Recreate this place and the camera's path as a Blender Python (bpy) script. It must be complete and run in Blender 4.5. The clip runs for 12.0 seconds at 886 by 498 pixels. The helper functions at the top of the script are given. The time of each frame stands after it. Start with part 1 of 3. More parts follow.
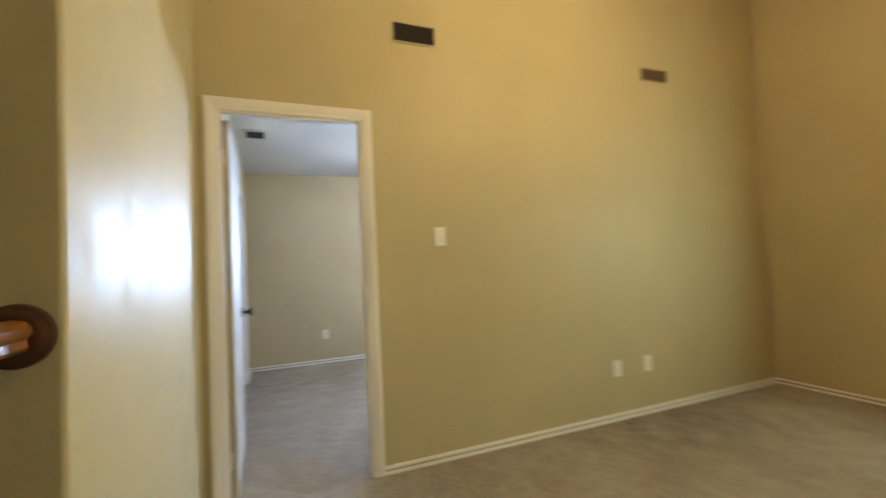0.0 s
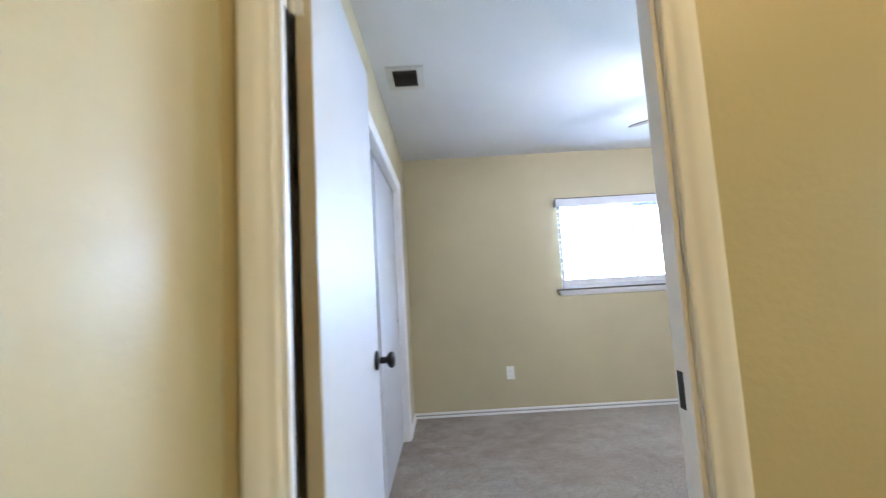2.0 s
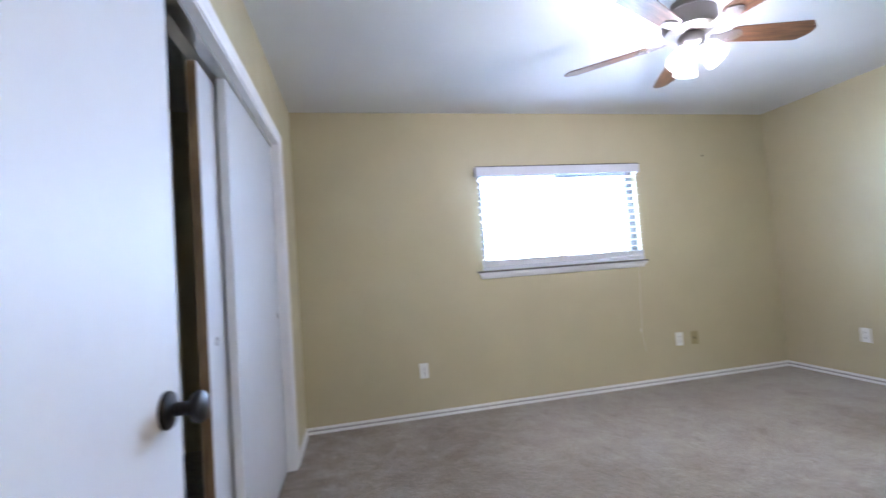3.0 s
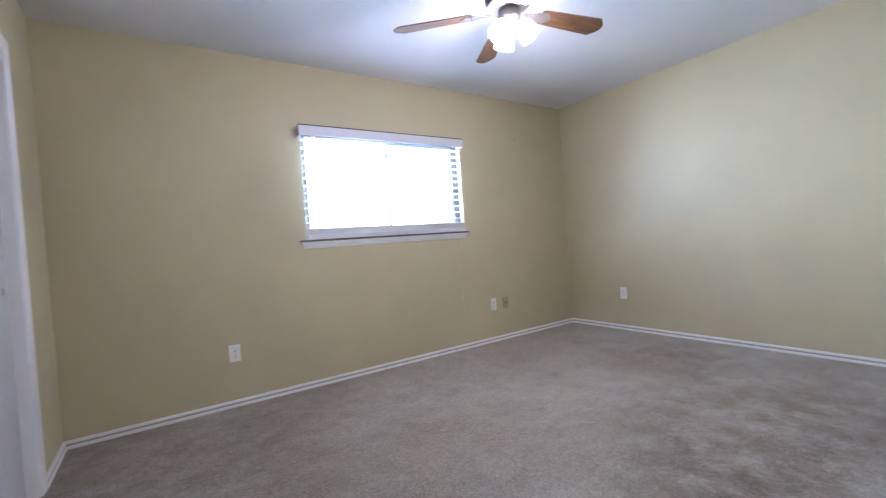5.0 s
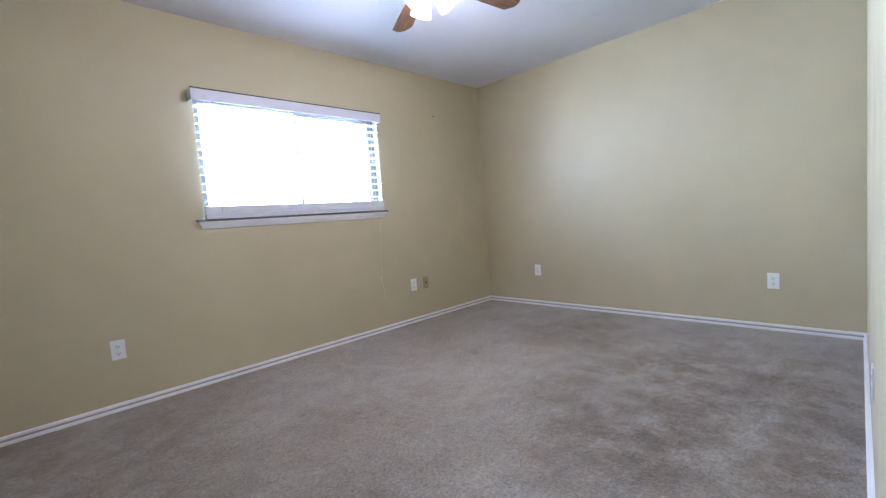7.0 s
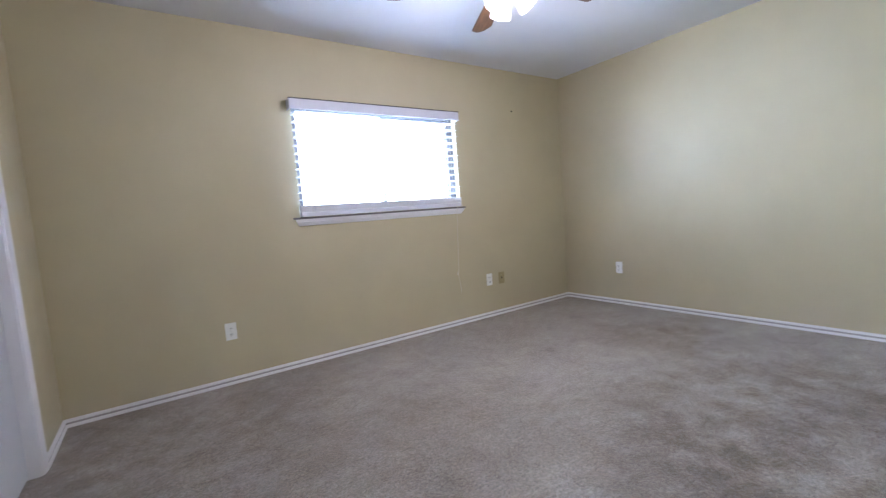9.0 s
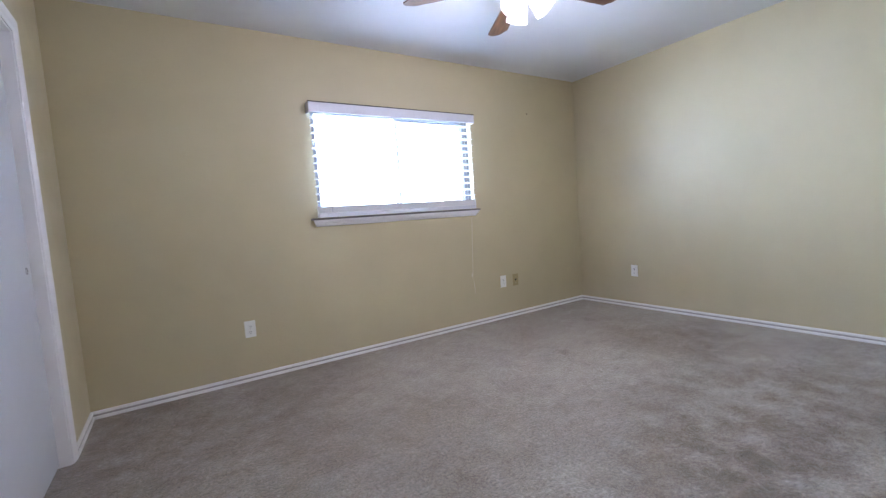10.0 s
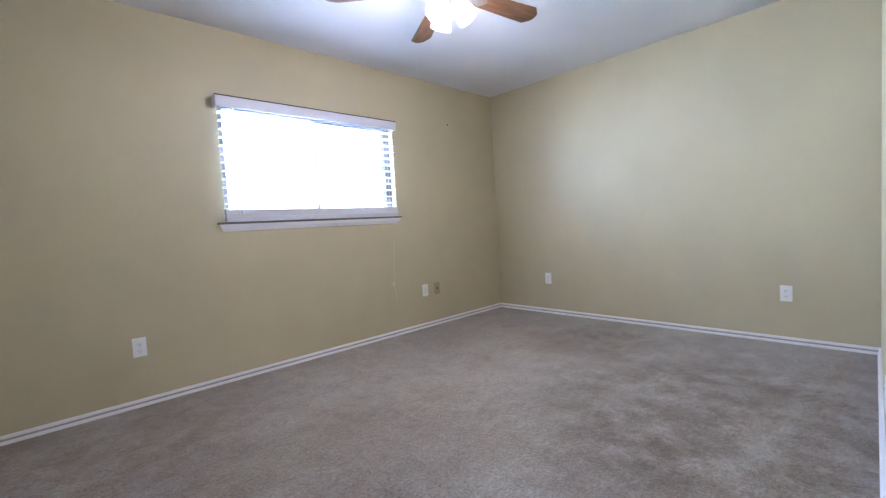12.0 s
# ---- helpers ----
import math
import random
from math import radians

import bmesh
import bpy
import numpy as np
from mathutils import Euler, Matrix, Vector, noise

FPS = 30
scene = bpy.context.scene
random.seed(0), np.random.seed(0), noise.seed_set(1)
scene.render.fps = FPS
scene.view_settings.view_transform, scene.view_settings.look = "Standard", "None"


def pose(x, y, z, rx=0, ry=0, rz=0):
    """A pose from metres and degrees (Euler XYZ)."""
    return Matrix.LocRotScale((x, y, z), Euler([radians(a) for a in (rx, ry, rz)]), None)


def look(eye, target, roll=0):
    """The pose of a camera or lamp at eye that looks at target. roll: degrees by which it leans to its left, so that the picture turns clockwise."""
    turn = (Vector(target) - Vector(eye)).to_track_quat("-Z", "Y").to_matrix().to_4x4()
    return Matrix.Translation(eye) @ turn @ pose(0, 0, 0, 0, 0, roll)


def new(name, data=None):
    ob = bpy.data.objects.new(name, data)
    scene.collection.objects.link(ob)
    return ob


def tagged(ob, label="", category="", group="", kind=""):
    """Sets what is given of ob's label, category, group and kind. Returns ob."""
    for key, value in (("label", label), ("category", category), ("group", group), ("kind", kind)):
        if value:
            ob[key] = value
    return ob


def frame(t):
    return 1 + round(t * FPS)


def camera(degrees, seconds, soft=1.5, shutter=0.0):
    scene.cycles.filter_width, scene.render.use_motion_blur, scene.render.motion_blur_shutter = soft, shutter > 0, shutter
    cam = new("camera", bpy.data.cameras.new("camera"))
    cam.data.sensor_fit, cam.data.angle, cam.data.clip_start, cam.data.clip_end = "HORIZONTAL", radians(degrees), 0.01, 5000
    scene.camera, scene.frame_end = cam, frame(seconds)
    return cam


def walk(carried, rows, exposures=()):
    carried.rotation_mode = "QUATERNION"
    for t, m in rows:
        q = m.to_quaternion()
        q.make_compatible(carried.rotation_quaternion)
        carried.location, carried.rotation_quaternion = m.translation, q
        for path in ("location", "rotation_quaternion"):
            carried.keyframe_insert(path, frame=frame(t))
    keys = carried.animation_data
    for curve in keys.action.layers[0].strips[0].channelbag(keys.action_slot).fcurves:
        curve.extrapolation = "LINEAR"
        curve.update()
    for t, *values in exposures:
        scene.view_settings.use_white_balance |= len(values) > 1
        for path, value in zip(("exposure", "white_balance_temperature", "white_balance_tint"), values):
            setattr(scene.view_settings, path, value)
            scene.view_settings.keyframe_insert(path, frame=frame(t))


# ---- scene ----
cam = camera(92.5, 12.0, soft=1.3, shutter=0.5)
PATH = [
    (0, (-0.135, -2.41, 1.175), (0.62, -0.559, 1.251), -2.7),
    (0.2, (-0.084, -2.288, 1.186), (0.412, -0.352, 1.268), -2.0),
    (0.5, (-0.034, -2.079, 1.161), (0.182, -0.093, 1.264), -1.9),
    (1, (-0.027, -1.66, 1.186), (0.023, 0.332, 1.364), -1.3),
    (1.5, (-0.025, -1.199, 1.192), (-0.12, 0.789, 1.387), -4.2),
    (2, (-0.07, -0.75, 1.156), (-0.066, 1.241, 1.347), -3.3),
    (2.5, (-0.047, -0.38, 1.142), (0.2, 1.601, 1.258), -3.1),
    (2.8, (-0.012, -0.152, 1.134), (0.266, 1.824, 1.263), -4.0),
    (3, (0.017, -0.077, 1.134), (0.427, 1.878, 1.232), -4.2),
    (3.3, (0.034, -0.02, 1.122), (0.677, 1.874, 1.093), -3.0),
    (3.5, (0.028, 0.034, 1.071), (0.884, 1.841, 1.018), -3.5),
    (3.7, (0.051, 0.051, 1.056), (0.907, 1.858, 1.007), -3.3),
    (5.3, (0.104, 0.058, 1.01), (1.303, 1.655, 0.957), -4.3),
    (5.5, (0.107, 0.091, 1.019), (1.357, 1.651, 0.944), -4.3),
    (6, (0.127, 0.12, 1.014), (1.47, 1.597, 0.893), -3.9),
    (6.5, (0.162, 0.121, 1.009), (1.565, 1.54, 0.873), -4.1),
    (6.7, (0.166, 0.12, 0.996), (1.566, 1.536, 0.852), -4.2),
    (8.3, (0.155, 0.108, 0.999), (1.438, 1.625, 0.862), -4.7),
    (8.5, (0.142, 0.097, 1.011), (1.385, 1.657, 0.874), -4.7),
    (9, (0.126, 0.073, 1.048), (1.245, 1.722, 0.881), -4.4),
    (9.5, (0.096, 0.065, 1.036), (1.149, 1.757, 0.868), -4.5),
    (10, (0.096, 0.055, 1.041), (1.166, 1.738, 0.891), -4.1),
    (10.5, (0.088, 0.086, 1.015), (1.29, 1.681, 0.901), -3.7),
    (11, (0.101, 0.098, 1.008), (1.406, 1.609, 0.902), -3.9),
    (11.5, (0.105, 0.105, 1.006), (1.443, 1.587, 0.892), -3.5),
    (12, (0.104, 0.114, 0.998), (1.478, 1.563, 0.883), -3.3),
]
EXPOSURES = [(0.0, 1.58, 6880, 13), (0.5, 1.68, 6580, 10), (1.0, 1.77, 6460, 11), (1.5, 1.76, 6420, 12), (2.0, 1.76, 6420, 14), (2.5, 1.7, 6420, 16), (3.0, 1.56, 6450, 18), (3.5, 1.42, 6480, 20), (5.5, 1.37, 6500, 22), (12.0, 1.37, 6500, 22)]
walk(cam, [(t, look(eye, target, roll)) for t, eye, target, roll in PATH], EXPOSURES)

# ---- light ----

world = bpy.data.worlds.new("sky")
scene.world = world
world.use_nodes = True
wn = world.node_tree
sky = wn.nodes.new("ShaderNodeTexSky")
sky.sky_type, sky.sun_disc = "NISHITA", False
sky.sun_elevation, sky.sun_rotation = radians(48), radians(228)
wn.links.new(sky.outputs[0], wn.nodes["Background"].inputs[0])
wn.nodes["Background"].inputs[1].default_value = 0.12

sun_data = bpy.data.lights.new("sun", "SUN")
sun_data.energy, sun_data.angle, sun_data.color = 3.0, radians(0.53), (1.0, 0.95, 0.87)
sun = new("sun", sun_data)
sun.matrix_world = look((0, 0, 10), (0.5, 0.45, 9.25))


def area_lamp(name, eye, target, width, height, power, colour):
    data = bpy.data.lights.new(name, "AREA")
    data.shape, data.size, data.size_y, data.energy, data.color = "RECTANGLE", width, height, power, colour
    ob = new(name, data)
    ob.matrix_world = look(eye, target)
    return ob


# daylight at the two windows
area_lamp("bedroom_window_sky", (2.2, 4.2, 1.66), (2.58, 3.2, 1.04), 2.3, 1.5, 255, (0.42, 0.64, 1.0))
area_lamp("bedroom_window_ground_light", (1.768, 3.68, 1.25), (1.768, 2.68, 1.75), 1.36, 0.72, 6, (0.88, 1.0, 0.72))
area_lamp("hall_window_daylight", (4.65, -2.38, 1.52), (1.9, -0.78, 1.07), 1.9, 1.5, 20, (0.72, 1.0, 0.84))


# ---- materials ----
def tree(name):
    m = bpy.data.materials.new(name)
    m.use_nodes = True
    return m, m.node_tree, m.node_tree.nodes["Principled BSDF"]


def noise_node(nt, scale, detail=4.0, rough=0.55, vector=None):
    n = nt.nodes.new("ShaderNodeTexNoise")
    n.inputs["Scale"].default_value, n.inputs["Detail"].default_value, n.inputs["Roughness"].default_value = scale, detail, rough
    if vector is None:
        vector = nt.nodes.new("ShaderNodeTexCoord").outputs["Object"]
    nt.links.new(vector, n.inputs["Vector"])
    return n.outputs["Fac"]


def ramp(nt, fac, stops):
    r = nt.nodes.new("ShaderNodeValToRGB")
    while len(r.color_ramp.elements) < len(stops):
        r.color_ramp.elements.new(0.5)
    for e, (p, c) in zip(r.color_ramp.elements, stops):
        e.position, e.color = p, (*c, 1.0) if len(c) == 3 else c
    nt.links.new(fac, r.inputs[0])
    return r.outputs[0]


def mix(nt, a, b, fac, kind="MIX"):
    m = nt.nodes.new("ShaderNodeMix")
    m.data_type, m.blend_type = "RGBA", kind
    for sock, v in ((m.inputs[6], a), (m.inputs[7], b)):
        if isinstance(v, tuple):
            sock.default_value = (*v, 1.0)
        else:
            nt.links.new(v, sock)
    if isinstance(fac, float):
        m.inputs[0].default_value = fac
    else:
        nt.links.new(fac, m.inputs[0])
    return m.outputs[2]


def bump(nt, bsdf, height, strength, distance, normal=None):
    b = nt.nodes.new("ShaderNodeBump")
    b.inputs["Strength"].default_value, b.inputs["Distance"].default_value = strength, distance
    nt.links.new(height, b.inputs["Height"])
    if normal is not None:
        nt.links.new(normal, b.inputs["Normal"])
    nt.links.new(b.outputs[0], bsdf.inputs["Normal"])
    return b.outputs[0]


def paint(name, colour, rough, peel=0.25, peel_scale=90.0, vary=0.06, spec=0.5):
    """Roller-applied paint: orange-peel relief, faint blotches, uneven gloss."""
    m, nt, b = tree(name)
    big = noise_node(nt, 1.3, 3)
    lo = tuple(c * (1 - vary) for c in colour)
    hi = tuple(min(1.0, c * (1 + vary)) for c in colour)
    col = ramp(nt, big, [(0.3, lo), (0.7, hi)])
    nt.links.new(col, b.inputs["Base Color"])
    scuff = noise_node(nt, 6.0, 5)
    r = ramp(nt, scuff, [(0.3, (rough * 0.85,) * 3), (0.75, (rough * 1.2,) * 3)])
    nt.links.new(r, b.inputs["Roughness"])
    b.inputs["Specular IOR Level"].default_value = spec
    wave = bump(nt, b, noise_node(nt, 5.0, 2), 0.06, 0.004)
    bump(nt, b, noise_node(nt, peel_scale, 3), peel, 0.0022, wave)
    return m


def plain(name, colour, rough=0.5, metal=0.0, grain=0.0, scale=60.0):
    m, nt, b = tree(name)
    n = noise_node(nt, scale, 4)
    lo = tuple(c * 0.95 for c in colour)
    nt.links.new(ramp(nt, n, [(0.3, lo), (0.7, colour)]), b.inputs["Base Color"])
    b.inputs["Roughness"].default_value, b.inputs["Metallic"].default_value = rough, metal
    if grain:
        bump(nt, b, n, grain, 0.001)
    return m


def glow(name, colour, strength):
    m, nt, b = tree(name)
    b.inputs["Base Color"].default_value = (0.9, 0.9, 0.9, 1)
    b.inputs["Emission Color"].default_value = (*colour, 1)
    b.inputs["Emission Strength"].default_value = strength
    return m


def frosted(name, colour, strength, clear):
    """Glowing frosted glass that lets a share of its bulb's light straight through."""
    m = glow(name, colour, strength)
    nt = m.node_tree
    b, out = nt.nodes["Principled BSDF"], nt.nodes["Material Output"]
    through_glass = nt.nodes.new("ShaderNodeBsdfTransparent")
    blend = nt.nodes.new("ShaderNodeMixShader")
    blend.inputs[0].default_value = clear
    nt.links.new(b.outputs[0], blend.inputs[1])
    nt.links.new(through_glass.outputs[0], blend.inputs[2])
    nt.links.new(blend.outputs[0], out.inputs[0])
    return m


def wood(name, dark, light, rough, axis, scale=14.0):
    m, nt, b = tree(name)
    tc = nt.nodes.new("ShaderNodeTexCoord")
    mp = nt.nodes.new("ShaderNodeMapping")
    stretch = [scale, scale, scale]
    stretch[axis] = scale * 0.12
    mp.inputs["Scale"].default_value = stretch
    nt.links.new(tc.outputs["Object"], mp.inputs["Vector"])
    n = noise_node(nt, 3.0, 6, 0.65, mp.outputs[0])
    f = noise_node(nt, 22.0, 3, 0.6, mp.outputs[0])
    col = ramp(nt, n, [(0.32, dark), (0.5, tuple((p + q) / 2 for p, q in zip(dark, light))), (0.66, light)])
    nt.links.new(mix(nt, col, dark, ramp(nt, f, [(0.55, (0, 0, 0)), (0.8, (0.5, 0.5, 0.5))])), b.inputs["Base Color"])
    b.inputs["Roughness"].default_value = rough
    bump(nt, b, f, 0.12, 0.001)
    return m


def carpet_material():
    m, nt, b = tree("carpet")
    base = ramp(nt, noise_node(nt, 0.9, 3, 0.55), [(0.36, (0.31, 0.259, 0.206)), (0.5, (0.355, 0.306, 0.248)), (0.64, (0.395, 0.349, 0.293))])
    tread = ramp(nt, noise_node(nt, 2.6, 8, 0.66), [(0.30, (0.70, 0.655, 0.61)), (0.41, (0.90, 0.88, 0.86)), (0.52, (0.98, 0.98, 0.98)), (0.68, (1.07, 1.08, 1.09))])
    col = mix(nt, base, tread, 1.0, "MULTIPLY")
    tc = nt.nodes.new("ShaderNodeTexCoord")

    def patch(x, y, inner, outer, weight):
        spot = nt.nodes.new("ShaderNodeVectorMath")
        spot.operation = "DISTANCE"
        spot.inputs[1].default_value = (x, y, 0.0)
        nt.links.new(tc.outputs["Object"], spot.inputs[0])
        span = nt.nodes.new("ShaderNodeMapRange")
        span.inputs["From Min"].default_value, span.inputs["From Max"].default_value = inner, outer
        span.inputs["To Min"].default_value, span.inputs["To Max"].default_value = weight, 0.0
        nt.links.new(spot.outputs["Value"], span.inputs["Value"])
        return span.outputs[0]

    # three brown stains; the fourth patch paints shade by the window wall
    stain_shade = ramp(nt, noise_node(nt, 5.0, 7, 0.72), [(0.38, (0, 0, 0)), (0.60, (1, 1, 1))])
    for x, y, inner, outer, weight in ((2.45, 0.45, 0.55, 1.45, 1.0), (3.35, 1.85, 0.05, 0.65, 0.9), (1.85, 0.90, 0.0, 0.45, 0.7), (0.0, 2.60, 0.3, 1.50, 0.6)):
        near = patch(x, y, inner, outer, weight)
        col = mix(nt, col, mix(nt, col, (0.50, 0.42, 0.32), 1.0, "MULTIPLY"), mix(nt, (0.0, 0.0, 0.0), stain_shade, near))
    clump = noise_node(nt, 9.0, 7, 0.72)
    col = mix(nt, col, ramp(nt, clump, [(0.36, (0.86, 0.845, 0.83)), (0.5, (0.98, 0.98, 0.98)), (0.66, (1.08, 1.085, 1.09))]), 1.0, "MULTIPLY")
    lay = noise_node(nt, 30.0, 5, 0.75)
    col = mix(nt, col, ramp(nt, lay, [(0.34, (0.82, 0.81, 0.80)), (0.64, (1.09, 1.09, 1.09))]), 1.0, "MULTIPLY")
    tuft = noise_node(nt, 85.0, 5, 0.85)
    col = mix(nt, col, ramp(nt, tuft, [(0.36, (0.50, 0.49, 0.48)), (0.62, (1.3, 1.3, 1.3))]), 1.0, "MULTIPLY")
    nt.links.new(col, b.inputs["Base Color"])
    b.inputs["Roughness"].default_value = 0.95
    b.inputs["Specular IOR Level"].default_value = 0.1
    b.inputs["Sheen Weight"].default_value = 0.3
    lie = bump(nt, b, lay, 0.6, 0.014)
    bump(nt, b, tuft, 0.8, 0.005, lie)
    return m


def glass_material():
    m, nt, b = tree("window_glass")
    b.inputs["Base Color"].default_value = (0.97, 0.99, 0.98, 1)
    b.inputs["Roughness"].default_value, b.inputs["Transmission Weight"].default_value, b.inputs["IOR"].default_value = 0.0, 1.0, 1.45
    return m


def popcorn():
    m, nt, b = tree("ceiling_texture")
    nt.links.new(ramp(nt, noise_node(nt, 1.2, 3), [(0.3, (0.64, 0.64, 0.635)), (0.7, (0.70, 0.70, 0.695))]), b.inputs["Base Color"])
    b.inputs["Roughness"].default_value = 0.9
    bump(nt, b, noise_node(nt, 75.0, 4, 0.7), 0.55, 0.004)
    return m


WALL = paint("tan_wall_paint", (0.508, 0.444, 0.287), 0.44, 0.42, 55.0, 0.06, 0.22)
TRIM = paint("white_trim_paint", (0.79, 0.775, 0.775), 0.45, 0.08, 40.0, 0.03, 0.3)
DOOR = plain("white_door_paint", (0.55, 0.555, 0.57), 0.5, 0.0, 0.0, 3.0)
DOOR.node_tree.nodes["Principled BSDF"].inputs["Specular IOR Level"].default_value = 0.2
EDGE = paint("cream_door_edge_paint", (0.50, 0.42, 0.27), 0.45, 0.1, 40.0)
RAW = wood("raw_panel_edge", (0.16, 0.095, 0.05), (0.30, 0.19, 0.11), 0.75, 2)
CEIL = popcorn()
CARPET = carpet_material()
GLASS = glass_material()
BLACK = plain("black_metal", (0.018, 0.017, 0.017), 0.38, 0.6)
NICKEL = plain("brushed_nickel", (0.62, 0.60, 0.57), 0.28, 1.0)
PEWTER = plain("brushed_pewter", (0.22, 0.20, 0.185), 0.42, 1.0)
LOUVRE = plain("dusty_grey_louvre", (0.16, 0.15, 0.14), 0.6)
IRON = plain("brushed_pewter_iron", (0.22, 0.205, 0.19), 0.4, 0.8)
STEEL = plain("painted_hinge", (0.66, 0.64, 0.58), 0.4, 0.3)
PLASTIC = plain("white_plastic", (0.82, 0.82, 0.80), 0.35)
IVORY = plain("ivory_plastic", (0.36, 0.29, 0.14), 0.4)
# near-black brown that paints the shade in the hinge gap
GAP_SHADE = plain("dark_gap_shade", (0.02, 0.013, 0.008), 0.8)
GAP_SHADE.node_tree.nodes["Principled BSDF"].inputs["Specular IOR Level"].default_value = 0.05
DARK = plain("dark_slot", (0.02, 0.02, 0.02), 0.7)
DUCT = plain("dark_duct", (0.035, 0.03, 0.027), 0.8)
VENT_BROWN = plain("brown_vent_paint", (0.17, 0.11, 0.065), 0.5)
VENT_WHITE = plain("off_white_vent_paint", (0.62, 0.60, 0.55), 0.5)
BLIND = plain("white_vinyl_slat", (0.80, 0.80, 0.80), 0.45)
VALANCE = plain("white_valance", (0.64, 0.64, 0.68), 0.45)
VINYL = plain("grey_vinyl_rail", (0.36, 0.36, 0.37), 0.4)
ALU = plain("grey_aluminium_frame", (0.18, 0.185, 0.19), 0.5, 0.3)
# stool in a dark grey with random blotches
STOOL = paint("dark_grey_stool_paint", (0.15, 0.135, 0.13), 0.5, 0.1, 40.0, 0.15)
VALANCE_SHADOW = plain("dark_grey_shadow_gap", (0.06, 0.058, 0.056), 0.8)
# grey for the painted shade in the baseboard groove
GROOVE_SHADE = plain("grey_groove_shade", (0.40, 0.38, 0.37), 0.9)
CORD = plain("white_cord", (0.72, 0.68, 0.58), 0.8)
BLADE = wood("walnut_blade", (0.06, 0.027, 0.013), (0.19, 0.092, 0.042), 0.34, 0)
RAILWOOD = wood("varnished_handrail", (0.10, 0.034, 0.008), (0.25, 0.095, 0.022), 0.34, 1)
ROSEWOOD = wood("dark_rosette_wood", (0.034, 0.012, 0.007), (0.085, 0.030, 0.014), 0.34, 0)
SHADE = frosted("lit_frosted_shade", (0.78, 0.80, 1.0), 4.0, 0.80)
BULB = glow("lit_bulb", (0.78, 0.80, 1.0), 375.0)
HALL_GLOBE = glow("lit_warm_globe", (1.0, 0.70, 0.32), 46.0)


# ---- building helpers ----
def box(bm, x0, x1, y0, y1, z0, z1, bevel=0.0):
    g = bmesh.ops.create_cube(bm, size=1.0)
    vs = g["verts"]
    for v in vs:
        v.co = Vector((x0 + (v.co.x + 0.5) * (x1 - x0), y0 + (v.co.y + 0.5) * (y1 - y0), z0 + (v.co.z + 0.5) * (z1 - z0)))
    if bevel:
        es = list({e for v in vs for e in v.link_edges})
        bmesh.ops.bevel(bm, geom=es, offset=bevel, segments=2, affect="EDGES", profile=0.6)
    return vs


def lathe(bm, outline, m=None, steps=28):
    """Turn an outline of (radius, height) about the z axis."""
    rings = []
    for r, h in outline:
        if r < 1e-5:
            rings.append([bm.verts.new((0, 0, h))])
        else:
            rings.append([bm.verts.new((r * math.cos(2 * math.pi * i / steps), r * math.sin(2 * math.pi * i / steps), h)) for i in range(steps)])
    made = [v for ring in rings for v in ring]
    for a, b in zip(rings, rings[1:]):
        for i in range(steps):
            j = (i + 1) % steps
            if len(a) == 1 and len(b) == 1:
                continue
            if len(a) == 1:
                bm.faces.new((a[0], b[i], b[j]))
            elif len(b) == 1:
                bm.faces.new((a[i], a[j], b[0]))
            else:
                bm.faces.new((a[i], a[j], b[j], b[i]))
    if m is not None:
        bmesh.ops.transform(bm, matrix=m, verts=made)
    return made


def finish(name, bm, material, smooth=False):
    bmesh.ops.recalc_face_normals(bm, faces=bm.faces)
    me = bpy.data.meshes.new(name)
    bm.to_mesh(me)
    bm.free()
    me.materials.append(material)
    if smooth:
        for p in me.polygons:
            p.use_smooth = True
        me.set_sharp_from_angle(angle=radians(38))
    return new(name, me)


def part(name, bm, material, parent, label="", smooth=False):
    ob = finish(name, bm, material, smooth)
    ob.parent = parent
    if label:
        ob["label"] = label
    return ob


def structure(name, bm, material, label, category, smooth=False):
    return tagged(finish(name, bm, material, smooth), label, category, kind="structure")


def boxes(*rows, bevel=0.0):
    bm = bmesh.new()
    for r in rows:
        box(bm, *r, bevel=bevel)
    return bm


def empty(name, x=0.0, y=0.0, z=0.0):
    ob = new(name)
    ob.location = (x, y, z)
    return ob


# ---- the plan, in metres ----
HX, HEAD = 0.365, 2.03                 # half the doorway's width, its height
Y0, Y1 = 0.015, 0.088                  # the two faces of the wall with the doorway
SKEW = 0.016                            # the doorway wall's bedroom face leaves the square by this slope
WEST, EAST, NORTH, CEILING = -0.405, 3.96, 3.25, 2.412
HALL_WEST, HALL_EAST, HALL_SOUTH, HALL_TOP = -0.47, 3.98, -4.2, 3.7
CORNER = -1.465                        # where the hall's side wall turns to the stair
CL0, CL1, CL_HEAD = 0.87, 2.68, 2.0   # closet opening
WX0, WX1, WZ0, WZ1 = 1.046, 2.516, 1.105, 1.925   # window opening

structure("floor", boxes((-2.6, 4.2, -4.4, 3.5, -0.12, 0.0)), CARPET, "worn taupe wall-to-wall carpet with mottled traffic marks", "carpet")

bm = boxes((-0.57, -HX - 0.02, Y0, Y1, 0, HALL_TOP), (-HX - 0.02, HX + 0.02, Y0, Y1, HEAD + 0.02, HALL_TOP))
for v in box(bm, HX + 0.02, 4.08, Y0, Y1, 0, HALL_TOP):
    if v.co.y > 0.05 and v.co.x > 1:
        v.co.y += SKEW * (4.08 - HX - 0.02)
structure("wall_doorway", bm,
          WALL, "glossy tan painted wall pierced by the bedroom doorway", "wall")
bm = bmesh.new()
